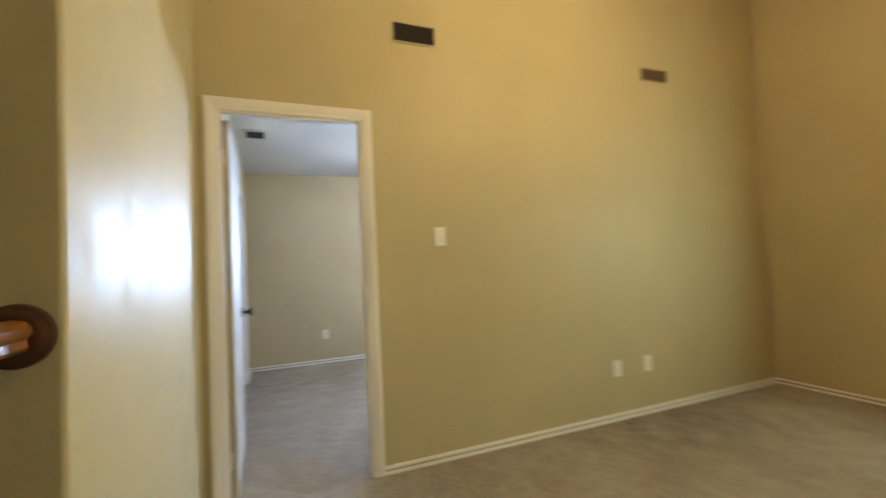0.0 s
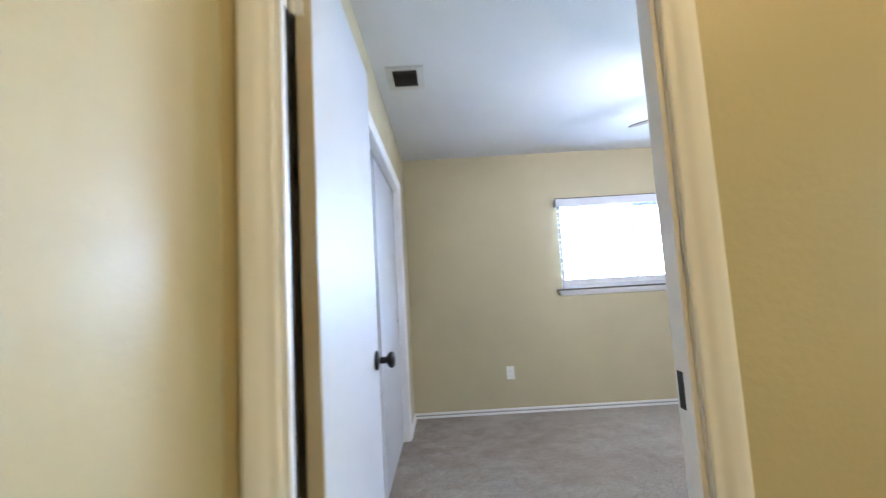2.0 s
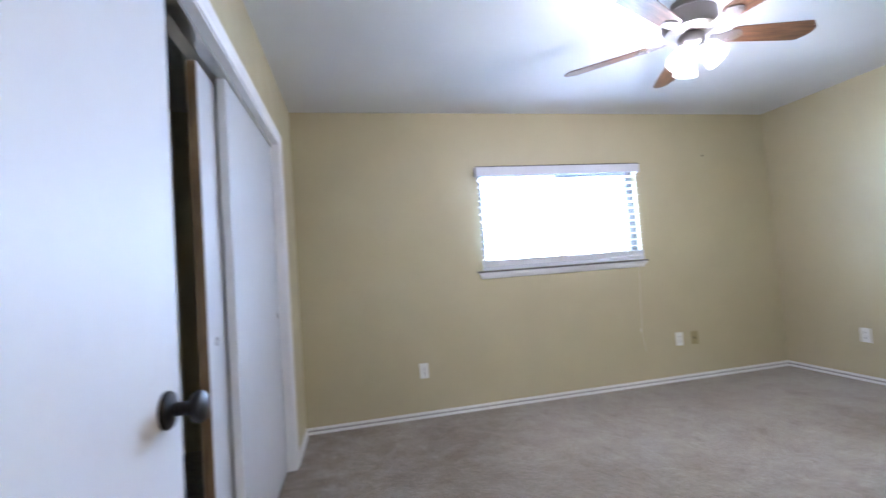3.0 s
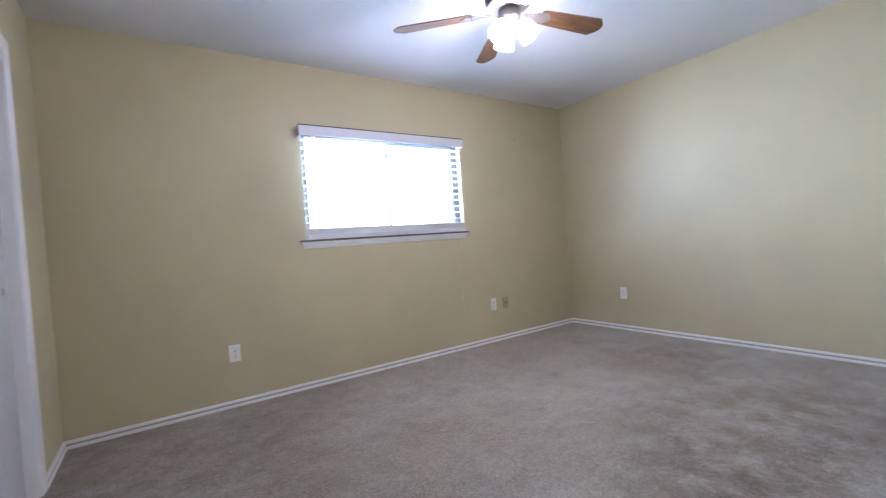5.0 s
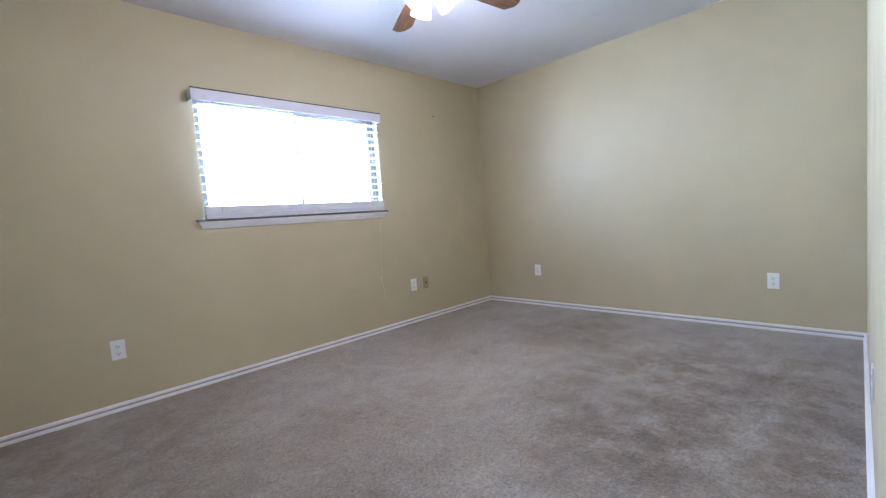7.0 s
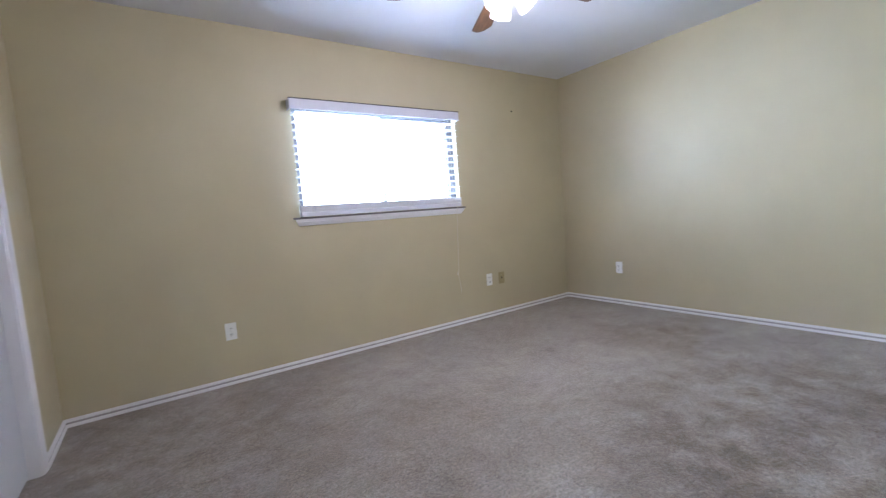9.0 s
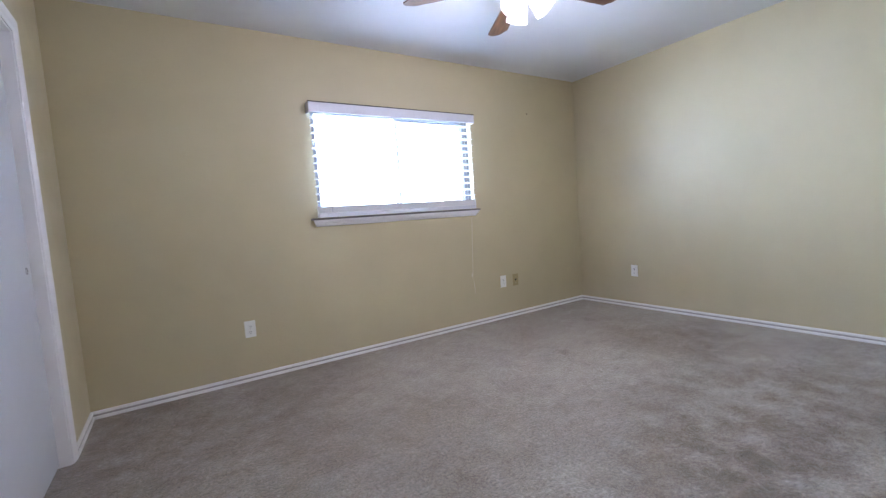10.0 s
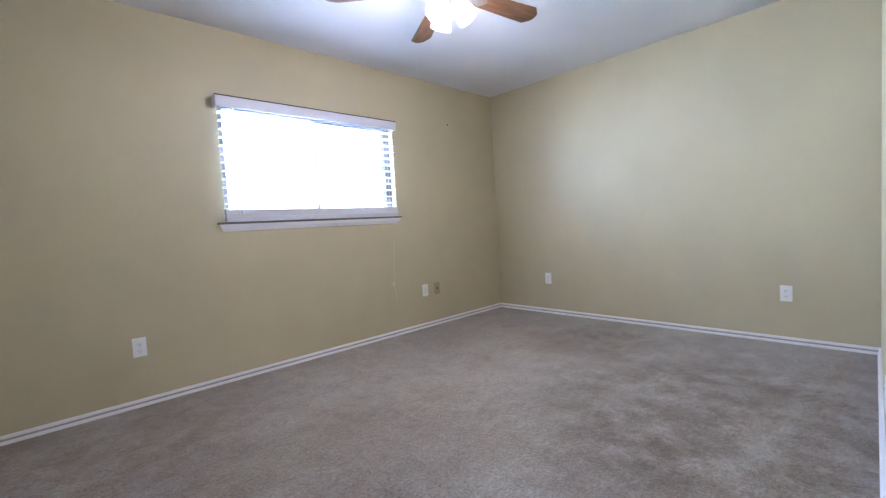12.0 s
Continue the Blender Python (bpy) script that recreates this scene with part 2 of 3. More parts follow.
turned = [(HALL_WEST - 0.012 + 0.012 * math.sin(f * math.pi / 8), CORNER + 0.012 - 0.012 * math.cos(f * math.pi / 8)) for f in range(5)]
outline = [(-2.6, CORNER)] + turned + [(HALL_WEST, Y0), (-0.57, Y0), (-0.57, CORNER + 0.1), (-2.6, CORNER + 0.1)]
low, top = ([bm.verts.new((x, y, z)) for x, y in outline] for z in (0.0, HALL_TOP))
bm.faces.new(low)
bm.faces.new(top)
for i in range(len(outline)):
    j = (i + 1) % len(outline)
    bm.faces.new((low[i], low[j], top[j], top[i]))
structure("wall_hall_side", bm, WALL, "glossy tan painted wall turning the corner to the stair", "wall", True)
structure("wall_hall_east", boxes((HALL_EAST, 4.1, HALL_SOUTH, -2.8, 0, HALL_TOP), (HALL_EAST, 4.1, -1.4, Y0, 0, HALL_TOP), (HALL_EAST, 4.1, -2.8, -1.4, 0, 0.8), (HALL_EAST, 4.1, -2.8, -1.4, 2.1, HALL_TOP)),
          WALL, "tan painted hall wall with a window opening", "wall")
structure("wall_hall_south", boxes((-2.6, 4.1, HALL_SOUTH - 0.1, HALL_SOUTH, 0, HALL_TOP)), WALL, "plain tan painted hall wall", "wall")
structure("wall_hall_west", boxes((-2.7, -2.6, HALL_SOUTH - 0.1, CORNER + 0.1, 0, HALL_TOP)), WALL, "plain tan painted hall end wall", "wall")
structure("ceiling_hall", boxes((-2.7, 4.2, HALL_SOUTH - 0.1, Y1, HALL_TOP, HALL_TOP + 0.1)), CEIL, "high white textured hall ceiling", "ceiling")

structure("wall_west", boxes((WEST - 0.14, WEST, Y1, CL0, 0, CEILING), (WEST - 0.14, WEST, CL1, NORTH, 0, CEILING), (WEST - 0.14, WEST, CL0, CL1, CL_HEAD, CEILING)),
          WALL, "tan painted bedroom wall around the closet opening", "wall")
structure("wall_east", boxes((EAST, EAST + 0.12, Y1, NORTH, 0, CEILING)), WALL, "tan painted bedroom wall with a soft sheen", "wall")
structure("wall_north", boxes((WEST - 0.9, WX0, NORTH, NORTH + 0.14, 0, CEILING), (WX1, EAST + 0.12, NORTH, NORTH + 0.14, 0, CEILING), (WX0, WX1, NORTH, NORTH + 0.14, 0, WZ0), (WX0, WX1, NORTH, NORTH + 0.14, WZ1, CEILING)),
          WALL, "tan painted bedroom wall around the window", "wall")
structure("ceiling_bedroom", boxes((WEST - 0.9, EAST + 0.12, Y1, NORTH + 0.14, CEILING, CEILING + 0.1)), CEIL, "white sprayed-texture bedroom ceiling", "ceiling")
# closet interior
structure("wall_closet_back", boxes((WEST - 0.9, WEST - 0.8, Y1, NORTH, 0, CEILING)), WALL, "tan painted back wall of the dark closet", "wall")
structure("wall_closet_end", boxes((WEST - 0.8, WEST - 0.14, Y1, CL0 - 0.1, 0, CEILING)), WALL, "tan painted end wall of the dark closet", "wall")


# ---- trim ----
BASE_OUTLINE = [(0.0, 0.0), (0.017, 0.0), (0.017, 0.011), (0.014, 0.0165), (0.001, 0.0180), (0.001, 0.0290), (0.013, 0.0300), (0.013, 0.038), (0.009, 0.044), (0.0, 0.046)]


def baseboard(ax, ay, bx, by, nx, ny, m0=0.0, m1=0.0):
    """A run of two-step baseboard from a to b; (nx, ny) points into the room, m0 and m1 mitre its ends."""
    bm = bmesh.new()
    d = Vector((bx - ax, by - ay, 0)).normalized()
    rows = []
    for px, py, s in ((ax, ay, m0), (bx, by, -m1)):
        rows.append([bm.verts.new(Vector((px + nx * u, py + ny * u, h)) + d * (s * u)) for u, h in BASE_OUTLINE])
    n = len(BASE_OUTLINE)
    for i in range(n):
        j = (i + 1) % n
        bm.faces.new((rows[0][i], rows[0][j], rows[1][j], rows[1][i]))
    bm.faces.new(rows[0])
    bm.faces.new(list(reversed(rows[1])))
    board = structure("baseboard", bm, TRIM, "white painted two-step wooden baseboard along the wall", "baseboard")
    # grey filler strip that paints shade into the groove
    bm = bmesh.new()
    rows = [[bm.verts.new(Vector((px + nx * u, py + ny * u, h)) + d * (s * u)) for u, h in ((0.0012, 0.0178), (0.0095, 0.0172), (0.0095, 0.0290), (0.0012, 0.0292))] for px, py, s in ((ax, ay, m0), (bx, by, -m1))]
    for i in range(4):
        j = (i + 1) % 4
        bm.faces.new((rows[0][i], rows[0][j], rows[1][j], rows[1][i]))
    part("groove_shade_strip", bm, GROOVE_SHADE, board, "grey strip painting the shade between board and shoe moulding")
    return board


baseboard(WEST, NORTH, EAST, NORTH, 0, -1, 1, 1)
baseboard(EAST, NORTH, EAST, Y1 + SKEW * 3.575, -1, 0, 1, 1)
baseboard(EAST, Y1 + SKEW * 3.575, 0.432, Y1 + SKEW * 0.047, 0, 1, 1, 0)
baseboard(WEST, CL1 + 0.062, WEST, NORTH, 1, 0, 0, 1)
baseboard(0.432, Y0, HALL_EAST, Y0, 0, -1, 0, 1)
baseboard(HALL_EAST, Y0, HALL_EAST, HALL_SOUTH, -1, 0, 1, 1)
baseboard(HALL_WEST, CORNER, HALL_WEST, Y0, 1, 0, 0, 1)

CASING = [(0.0, 0.0), (0.0, 0.006), (0.002, 0.0085), (0.006, 0.0095), (0.014, 0.0095), (0.020, 0.0105), (0.026, 0.0125), (0.032, 0.0140), (0.038, 0.0148), (0.048, 0.0152), (0.057, 0.0155), (0.062, 0.0145), (0.065, 0.011), (0.065, 0.0)]


def casing(name, parent, a0, a1, top, place, material=TRIM, depth=1.0):
    """Moulded casing round an opening, mitred at its top corners: two legs and a head, each a part."""
    def leg(p, q):
        bm = bmesh.new()
        rows = [[bm.verts.new(place(*f(u), v * depth)) for u, v in CASING] for f in (p, q)]
        n = len(CASING)
        for i in range(n):
            j = (i + 1) % n
            bm.faces.new((rows[0][i], rows[0][j], rows[1][j], rows[1][i]))
        bm.faces.new(rows[0])
        bm.faces.new(list(reversed(rows[1])))
        part(name, bm, material, parent, "", True)
    leg(lambda u: (a0 - u, 0.0), lambda u: (a0 - u, top + u))
    leg(lambda u: (a0 - u, top + u), lambda u: (a1 + u, top + u))
    leg(lambda u: (a1 + u, top + u), lambda u: (a1 + u, 0.0))


# the doorway: jambs, stops, casings, strike plate
frame_1 = tagged(empty("door_frame_1"), "white painted door frame with moulded casing", "door frame", kind="structure")
for s in (-1, 1):
    part("jamb", boxes((min(s * HX, s * (HX + 0.02)), max(s * HX, s * (HX + 0.02)), Y0 - 0.001, Y1 + 0.001, 0, HEAD + 0.02), bevel=0.0015), TRIM, frame_1)
    part("door_stop", boxes((min(s * HX, s * (HX - 0.011)), max(s * HX, s * (HX - 0.011)), 0.018, 0.042, 0, HEAD - 0.011), bevel=0.002), TRIM, frame_1)
part("head_jamb", boxes((-HX, HX, Y0 - 0.001, Y1 + 0.001, HEAD, HEAD + 0.02), bevel=0.0015), TRIM, frame_1)
part("head_stop", boxes((-HX, HX, 0.018, 0.042, HEAD - 0.011, HEAD), bevel=0.002), TRIM, frame_1)
casing("casing", frame_1, -HX - 0.003, HX + 0.003, HEAD + 0.003, lambda a, h, d: (a, Y0 - d, h))
casing("casing", frame_1, -HX - 0.003, HX + 0.003, HEAD + 0.003, lambda a, h, d: (a, Y1 + d, h), depth=0.5)
strike = part("strike_plate", boxes((HX - 0.0015, HX + 0.001, 0.048, 0.080, 0.908, 0.978), bevel=0.0006), BLACK, frame_1, "black metal strike plate let into the jamb")
part("latch_hole", boxes((HX - 0.0022, HX - 0.0012, 0.056, 0.072, 0.928, 0.958)), DARK, strike)

# added strip: the hinge gap's shade, painted on the jamb
part("jamb_gap_shade", boxes((-HX, -HX + 0.0015, 0.043, Y1 - 0.001, 0.09, 1.755)), GAP_SHADE, frame_1, "near-black strip painting in the shaded gap at the hinge jamb")

# the open door leaf
DX0, DX1, DY0, DY1, DTOP = -0.360, -0.325, 0.118, 0.838, 2.012
door = tagged(empty("door_1", DX0, DY0, 0), "flat white bedroom door standing fully open with black knob", "door", kind="structure")


def at(ob, x=0, y=0, z=0):
    ob.matrix_parent_inverse = Matrix.Translation((-x, -y, -z))
    return ob


slab = at(part("door_slab", boxes((DX0, DX1, DY0 + 0.003, DY1, 0.015, DTOP), bevel=0.0015), DOOR, door), DX0, DY0)
at(part("edge_strip", boxes((DX0 + 0.001, DX1 - 0.001, DY0, DY0 + 0.003, 0.016, DTOP - 0.001)), EDGE, door, "cream painted hinge edge"), DX0, DY0)
KNOB = [(0, 0.0), (0.033, 0.0), (0.034, 0.004), (0.031, 0.009), (0.016, 0.012), (0.0125, 0.016), (0.0115, 0.034), (0.015, 0.040), (0.0245, 0.045), (0.0285, 0.053), (0.0275, 0.060), (0.021, 0.066), (0.0, 0.068)]
turn_x = Matrix.Translation((DX1, 0.772, 0.922)) @ Matrix.Rotation(radians(90), 4, "Y")
bm = bmesh.new()
lathe(bm, KNOB[:5] + [(0.0, 0.012)], turn_x)
rosette = at(part("knob_rosette", bm, BLACK, door, "round black metal rosette", True), DX0, DY0)
bm = bmesh.new()
lathe(bm, [(0.0, 0.011)] + KNOB[5:], turn_x)
k = part("knob", bm, BLACK, rosette, "black metal door knob", True)
k.matrix_parent_inverse = Matrix.Identity(4)
for z in (0.20, 1.81):
    bm = boxes((DX0 - 0.012, DX0 + 0.018, DY0 - 0.0025, DY0, z - 0.044, z + 0.044))
    for i in range(5):
        lathe(bm, [(0, -0.008), (0.0055, -0.008), (0.0055, 0.008), (0, 0.008)], Matrix.Translation((DX0 - 0.006, DY0 - 0.004, z - 0.035 + i * 0.0175)), 10)
    at(part("hinge", bm, STEEL, door, "paint-spattered metal hinge"), DX0, DY0)

# the closet: frame, head track, two bypass panels
frame_2 = tagged(empty("closet_frame"), "white painted closet frame with moulded casing", "door frame", kind="structure")
for a, b in ((CL0, CL0 + 0.016), (CL1 - 0.016, CL1)):
    part("jamb", boxes((WEST - 0.139, WEST + 0.001, a, b, 0, CL_HEAD)), TRIM, frame_2)
part("head_jamb", boxes((WEST - 0.139, WEST + 0.001, CL0 + 0.016, CL1 - 0.016, CL_HEAD - 0.016, CL_HEAD)), TRIM, frame_2)
part("track", boxes((WEST - 0.083, WEST - 0.035, CL0 + 0.016, CL1 - 0.016, CL_HEAD - 0.032, CL_HEAD - 0.017)), NICKEL, frame_2, "metal sliding track")
casing("casing", frame_2, CL0 + 0.008, CL1 - 0.008, CL_HEAD - 0.008, lambda a, h, d: (WEST + d, a, h))
PULL = [(0.0, -0.006), (0.011, -0.006), (0.0125, 0.0), (0.0135, 0.0015), (0.016, 0.001), (0.0165, 0.0)]
for x0, a, b, py, hi in ((WEST - 0.078, 1.725, 2.663, 2.595, CL_HEAD - 0.034), (WEST - 0.122, 1.535, 2.44, 1.622, CL_HEAD - 0.056)):
    panel = tagged(empty("sliding_closet_door", x0, a, 0), "flat white sliding closet panel with a small finger pull", "closet door", "closet doors")
    at(part("panel", boxes((x0, x0 + 0.034, a + 0.002, b, 0.014, hi), bevel=0.001), DOOR, panel), x0, a)
    at(part("raw_edge", boxes((x0 + 0.001, x0 + 0.033, a, a + 0.002, 0.015, hi - 0.001)), RAW if x0 < WEST - 0.1 else TRIM, panel, "bare brown wood edge" if x0 < WEST - 0.1 else ""), x0, a)
    bm = bmesh.new()
    lathe(bm, PULL, Matrix.Translation((x0 + 0.0345, py, 0.935)) @ Matrix.Rotation(radians(90), 4, "Y"), 20)
    at(part("finger_pull", bm, PEWTER, panel, "small round metal finger pull", True), x0, a)

# ---- the window ----
win = tagged(empty("window_1", WX0, NORTH, WZ0), "grey aluminium sliding window with bright daylight behind it", "window", kind="structure")
FY0, FY1 = NORTH + 0.055, NORTH + 0.125
JL, JR = WX0 + 0.044, WX1 - 0.064   # inner edges of the side jambs
for r in ((WX0, WX1, WZ0, WZ0 + 0.04), (WX0, WX1, WZ1 - 0.04, WZ1), (WX0, JL, WZ0 + 0.04, WZ1 - 0.04), (JR, WX1, WZ0 + 0.04, WZ1 - 0.04)):
    at(part("window_frame", boxes((r[0], r[1], FY0, FY1, r[2], r[3]), bevel=0.002), ALU, win), WX0, NORTH, WZ0)
MX = 1.775
at(part("meeting_rail", boxes((MX - 0.014, MX + 0.014, FY0 - 0.004, FY1 - 0.004, WZ0 + 0.04, WZ1 - 0.04), bevel=0.002), VINYL, win), WX0, NORTH, WZ0)
for a, b, y in ((JL, MX - 0.014, FY0 + 0.012), (MX + 0.030, JR - 0.016, FY0 + 0.030)):
    pane = at(part("pane", boxes((a, b, y, y + 0.004, WZ0 + 0.04, WZ1 - 0.04)), GLASS, win), WX0, NORTH, WZ0)
    pane.visible_shadow = False
for a, b in ((MX + 0.014, MX + 0.030), (JR - 0.016, JR)):
    at(part("sash_stile", boxes((a, b, FY0 + 0.022, FY0 + 0.042, WZ0 + 0.04, WZ1 - 0.04), bevel=0.002), VINYL, win), WX0, NORTH, WZ0)
at(part("sash_rail", boxes((MX + 0.030, JR - 0.016, FY0 + 0.022, FY0 + 0.042, WZ1 - 0.062, WZ1 - 0.04), bevel=0.002), ALU, win, "grey top rail of the sliding sash"), WX0, NORTH, WZ0)
# stool and apron under the window
bm = boxes((0.985, 2.548, NORTH - 0.040, NORTH + 0.054, 1.084, 1.098), bevel=0.004)
structure("window_stool", bm, STOOL, "thin dark grey window stool with rounded nose", "window sill")
bm = bmesh.new()
APRON = [(0.0, 1.0835), (0.034, 1.0835), (0.034, 1.074), (0.027, 1.070), (0.026, 1.060), (0.018, 1.054), (0.014, 1.044), (0.009, 1.036), (0.0, 1.034)]
rows = [[bm.verts.new((x + s * u * 0.9, NORTH - u, z)) for u, z in APRON] for x, s in ((1.025, -1), (2.508, 1))]
for i in range(len(APRON)):
    j = (i + 1) % len(APRON)
    bm.faces.new((rows[0][i], rows[0][j], rows[1][j], rows[1][i]))
bm.faces.new(rows[0])
bm.faces.new(list(reversed(rows[1])))
structure("window_apron", bm, TRIM, "white moulded apron under the window stool", "trim")

# the venetian blind
BX0, BX1 = 1.035, 2.488
blind = tagged(empty("venetian_blind", BX0, NORTH, 1.1), "white venetian blind lowered over the window, slats open", "window blind")
bm = boxes((1.017, 2.509, NORTH - 0.076, NORTH - 0.066, 1.868, 1.940), bevel=0.003)
box(bm, 1.017, 1.025, NORTH - 0.066, NORTH - 0.001, 1.868, 1.940)
box(bm, 2.501, 2.509, NORTH - 0.066, NORTH - 0.001, 1.868, 1.940)
at(part("valance", bm, VALANCE, blind, "flat white valance board"), BX0, NORTH, 1.1)
# added dark strip that draws the shadow gap over the valance
at(part("valance_shadow_strip", boxes((1.016, 2.510, NORTH - 0.077, NORTH - 0.060, 1.9405, 1.9475), bevel=0.002), VALANCE_SHADOW, blind, "added dark strip drawing a shadow gap along the valance"), BX0, NORTH, 1.1)
at(part("head_rail", boxes((BX0, BX1, NORTH - 0.060, NORTH - 0.008, 1.902, 1.932), bevel=0.002), VALANCE, blind), BX0, NORTH, 1.1)


def slat_mesh():
    bm = bmesh.new()
    n, w = 6, 0.050
    top, low = [], []
    for i in range(n + 1):
        u = -w / 2 + w * i / n
        h = 0.0035 * (1 - (2 * u / w) ** 2)
        top.append((u, h + 0.0014))
        low.append((u, h - 0.0014))
    ring = top + low[::-1]
    ends = [[bm.verts.new((x, u, h)) for u, h in ring] for x in (0.0, BX1 - BX0)]
    for i in range(len(ring)):
        j = (i + 1) % len(ring)
        bm.faces.new((ends[0][i], ends[0][j], ends[1][j], ends[1][i]))
    bm.faces.new(ends[0])
    bm.faces.new(list(reversed(ends[1])))
    bmesh.ops.recalc_face_normals(bm, faces=bm.faces)
    me = bpy.data.meshes.new("slat")
    bm.to_mesh(me)
    bm.free()
    me.materials.append(BLIND)
    return me


SLAT = slat_mesh()
SY = NORTH - 0.033


def slat(z, tilt, dx=0.0):
    ob = new("slat", SLAT)
    ob.parent = blind
    ob.matrix_basis = pose(dx, SY - NORTH, z - 1.1, tilt, 0, 0)


z = 1.222
while z < 1.86:
    slat(z, -6 + random.uniform(-1.5, 1.5), random.uniform(-0.003, 0.003))
    z += 0.056
for i in range(12):
    slat(1.1315 + i * 0.0043, random.uniform(-0.5, 0.5), random.uniform(-0.002, 0.002))
at(part("bottom_rail", boxes((BX0, BX1, SY - 0.026, SY + 0.026, 1.1005, 1.129), bevel=0.004), VALANCE, blind), BX0, NORTH, 1.1)


def cord(name, points, r, parent, material=CORD, label=""):
    cu = bpy.data.curves.new(name, "CURVE")
    cu.dimensions, cu.bevel_depth, cu.bevel_resolution = "3D", r, 2
    sp = cu.splines.new("POLY")
    sp.points.add(len(points) - 1)
    for p, c in zip(sp.points, points):
        p.co = (*c, 1)
    tmp = new(name, cu)
    dg = bpy.context.evaluated_depsgraph_get()
    me = bpy.data.meshes.new_from_object(tmp.evaluated_get(dg))
    bpy.data.objects.remove(tmp)
    me.materials.clear()
    me.materials.append(material)
    ob = new(name, me)
    if parent:
        ob.parent = parent
    if label:
        ob["label"] = label
    return ob


for x in (1.115, 1.70, 2.40):
    for s in (-1, 1):
        at(cord("ladder_cord", [(x, SY + s * 0.027, 1.125), (x, SY + s * 0.027, 1.885)], 0.0011, blind), BX0, NORTH, 1.1)
CX = 2.425
lift = [(CX, NORTH - 0.066, 1.87)]
for i in range(15):
    f = i / 14
    lift.append((CX + 0.004 * math.sin(5 * f), NORTH - 0.064 + 0.050 * min(1, max(0, f * 1.6 - 0.9)), 1.80 - 1.31 * f))
at(cord("lift_cord", lift, 0.0013, blind, label="thin off-white lift cord hanging from the blind"), BX0, NORTH, 1.1)
bm = bmesh.new()
lathe(bm, [(0, 0.03), (0.003, 0.028), (0.0065, 0.004), (0.006, 0.0), (0, 0.0)], Matrix.Translation((CX - 0.003, NORTH - 0.012, 0.47)), 12)
at(part("tassel", bm, CORD, blind, "small off-white cord tassel", True), BX0, NORTH, 1.1)
tail = [(CX - 0.003 + 0.026 * math.sin(f * 1.6), NORTH - 0.012, 0.475 - 0.17 * f) for f in [i / 8 for i in range(9)]]
at(cord("cord_tail", tail, 0.0013, blind), BX0, NORTH, 1.1)
at(cord("tilt_wand", [(1.13, NORTH - 0.064, 1.87), (1.132, NORTH - 0.066, 1.14)], 0.0035, blind, VALANCE, "clear-white tilt wand"), BX0, NORTH, 1.1)

# the hall window
win2 = tagged(empty("window_2", HALL_EAST, -2.8, 0.8), "white framed hall window with green daylight", "window", kind="structure")
for a, b, c, d in ((-2.8, -1.4, 0.8, 0.85), (-2.8, -1.4, 2.05, 2.1), (-2.8, -2.75, 0.85, 2.05), (-1.45, -1.4, 0.85, 2.05), (-2.75, -1.45, 1.43, 1.47)):
    at(part("window_frame", boxes((HALL_EAST + 0.04, HALL_EAST + 0.09, a, b, c, d), bevel=0.002), VINYL, win2), HALL_EAST, -2.8, 0.8)
for c, d in ((0.85, 1.43), (1.47, 2.05)):
    pane = at(part("pane", boxes((HALL_EAST + 0.06, HALL_EAST + 0.064, -2.75, -1.45, c, d)), GLASS, win2), HALL_EAST, -2.8, 0.8)
    pane.visible_shadow = False


# ---- wall plates ----
def wall_plate(kind, m, label, material=PLASTIC):
    """A plate in the plane y = 0, facing -y, about its middle."""
    name = {"outlet": "wall_outlet", "switch": "light_switch", "jack": "phone_jack", "blank": "wall_plate"}[kind]
    cat = {"outlet": "outlet", "switch": "switch", "jack": "phone jack", "blank": "wall plate"}[kind]
    ob = tagged(empty(name), label, cat)
    ob.matrix_world = m
    part("plate", boxes((-0.035, 0.035, -0.0055, 0.0, -0.0575, 0.0575), bevel=0.0022), material, ob)
    def screw(z):
        bm = bmesh.new()
        lathe(bm, [(0, 0.0014), (0.0026, 0.001), (0.0032, 0.0), (0, 0.0)], Matrix.Translation((0, -0.0055, z)) @ Matrix.Rotation(radians(90), 4, "X"), 10)
        part("screw", bm, NICKEL, ob)
    if kind == "outlet":
        for z in (-0.0195, 0.0195):
            bm = bmesh.new()
            lathe(bm, [(0, 0.0018), (0.0155, 0.0018), (0.017, 0.0)], Matrix.Translation((0, -0.0055, z)) @ Matrix.Rotation(radians(90), 4, "X"), 24)
            face = part("receptacle", bm, material, ob, "", True)
            for x, h in ((-0.0062, 0.0042), (0.0062, 0.0035)):
                part("slot", boxes((x - 0.0014, x + 0.0014, -0.0079, -0.0072, z + 0.001 - h, z + 0.001 + h)), DARK, face)
            bm = bmesh.new()
            lathe(bm, [(0, 0.0006), (0.0026, 0.0006), (0.0026, 0)], Matrix.Translation((0, -0.0073, z - 0.0095)) @ Matrix.Rotation(radians(90), 4, "X"), 10)
            part("ground_hole", bm, DARK, face)
        screw(0.0)
    elif kind == "switch":
        part("toggle_surround", boxes((-0.006, 0.006, -0.0062, -0.0050, -0.0125, 0.0125)), PLASTIC, ob)
        bm = boxes((-0.0042, 0.0042, -0.017, -0.0050, -0.002, 0.008), bevel=0.001)
        part("toggle", bm, material, ob)
        screw(0.030)
        screw(-0.030)
    elif kind == "jack":
        part("socket", boxes((-0.008, 0.008, -0.0065, -0.0050, -0.008, 0.008)), DARK, ob)
        screw(0.030)
        screw(-0.030)
    else:
        screw(0.030)
        screw(-0.030)
    return ob


def facing(x, y, z, rz):
    return pose(x, y, z, 0, 0, rz)


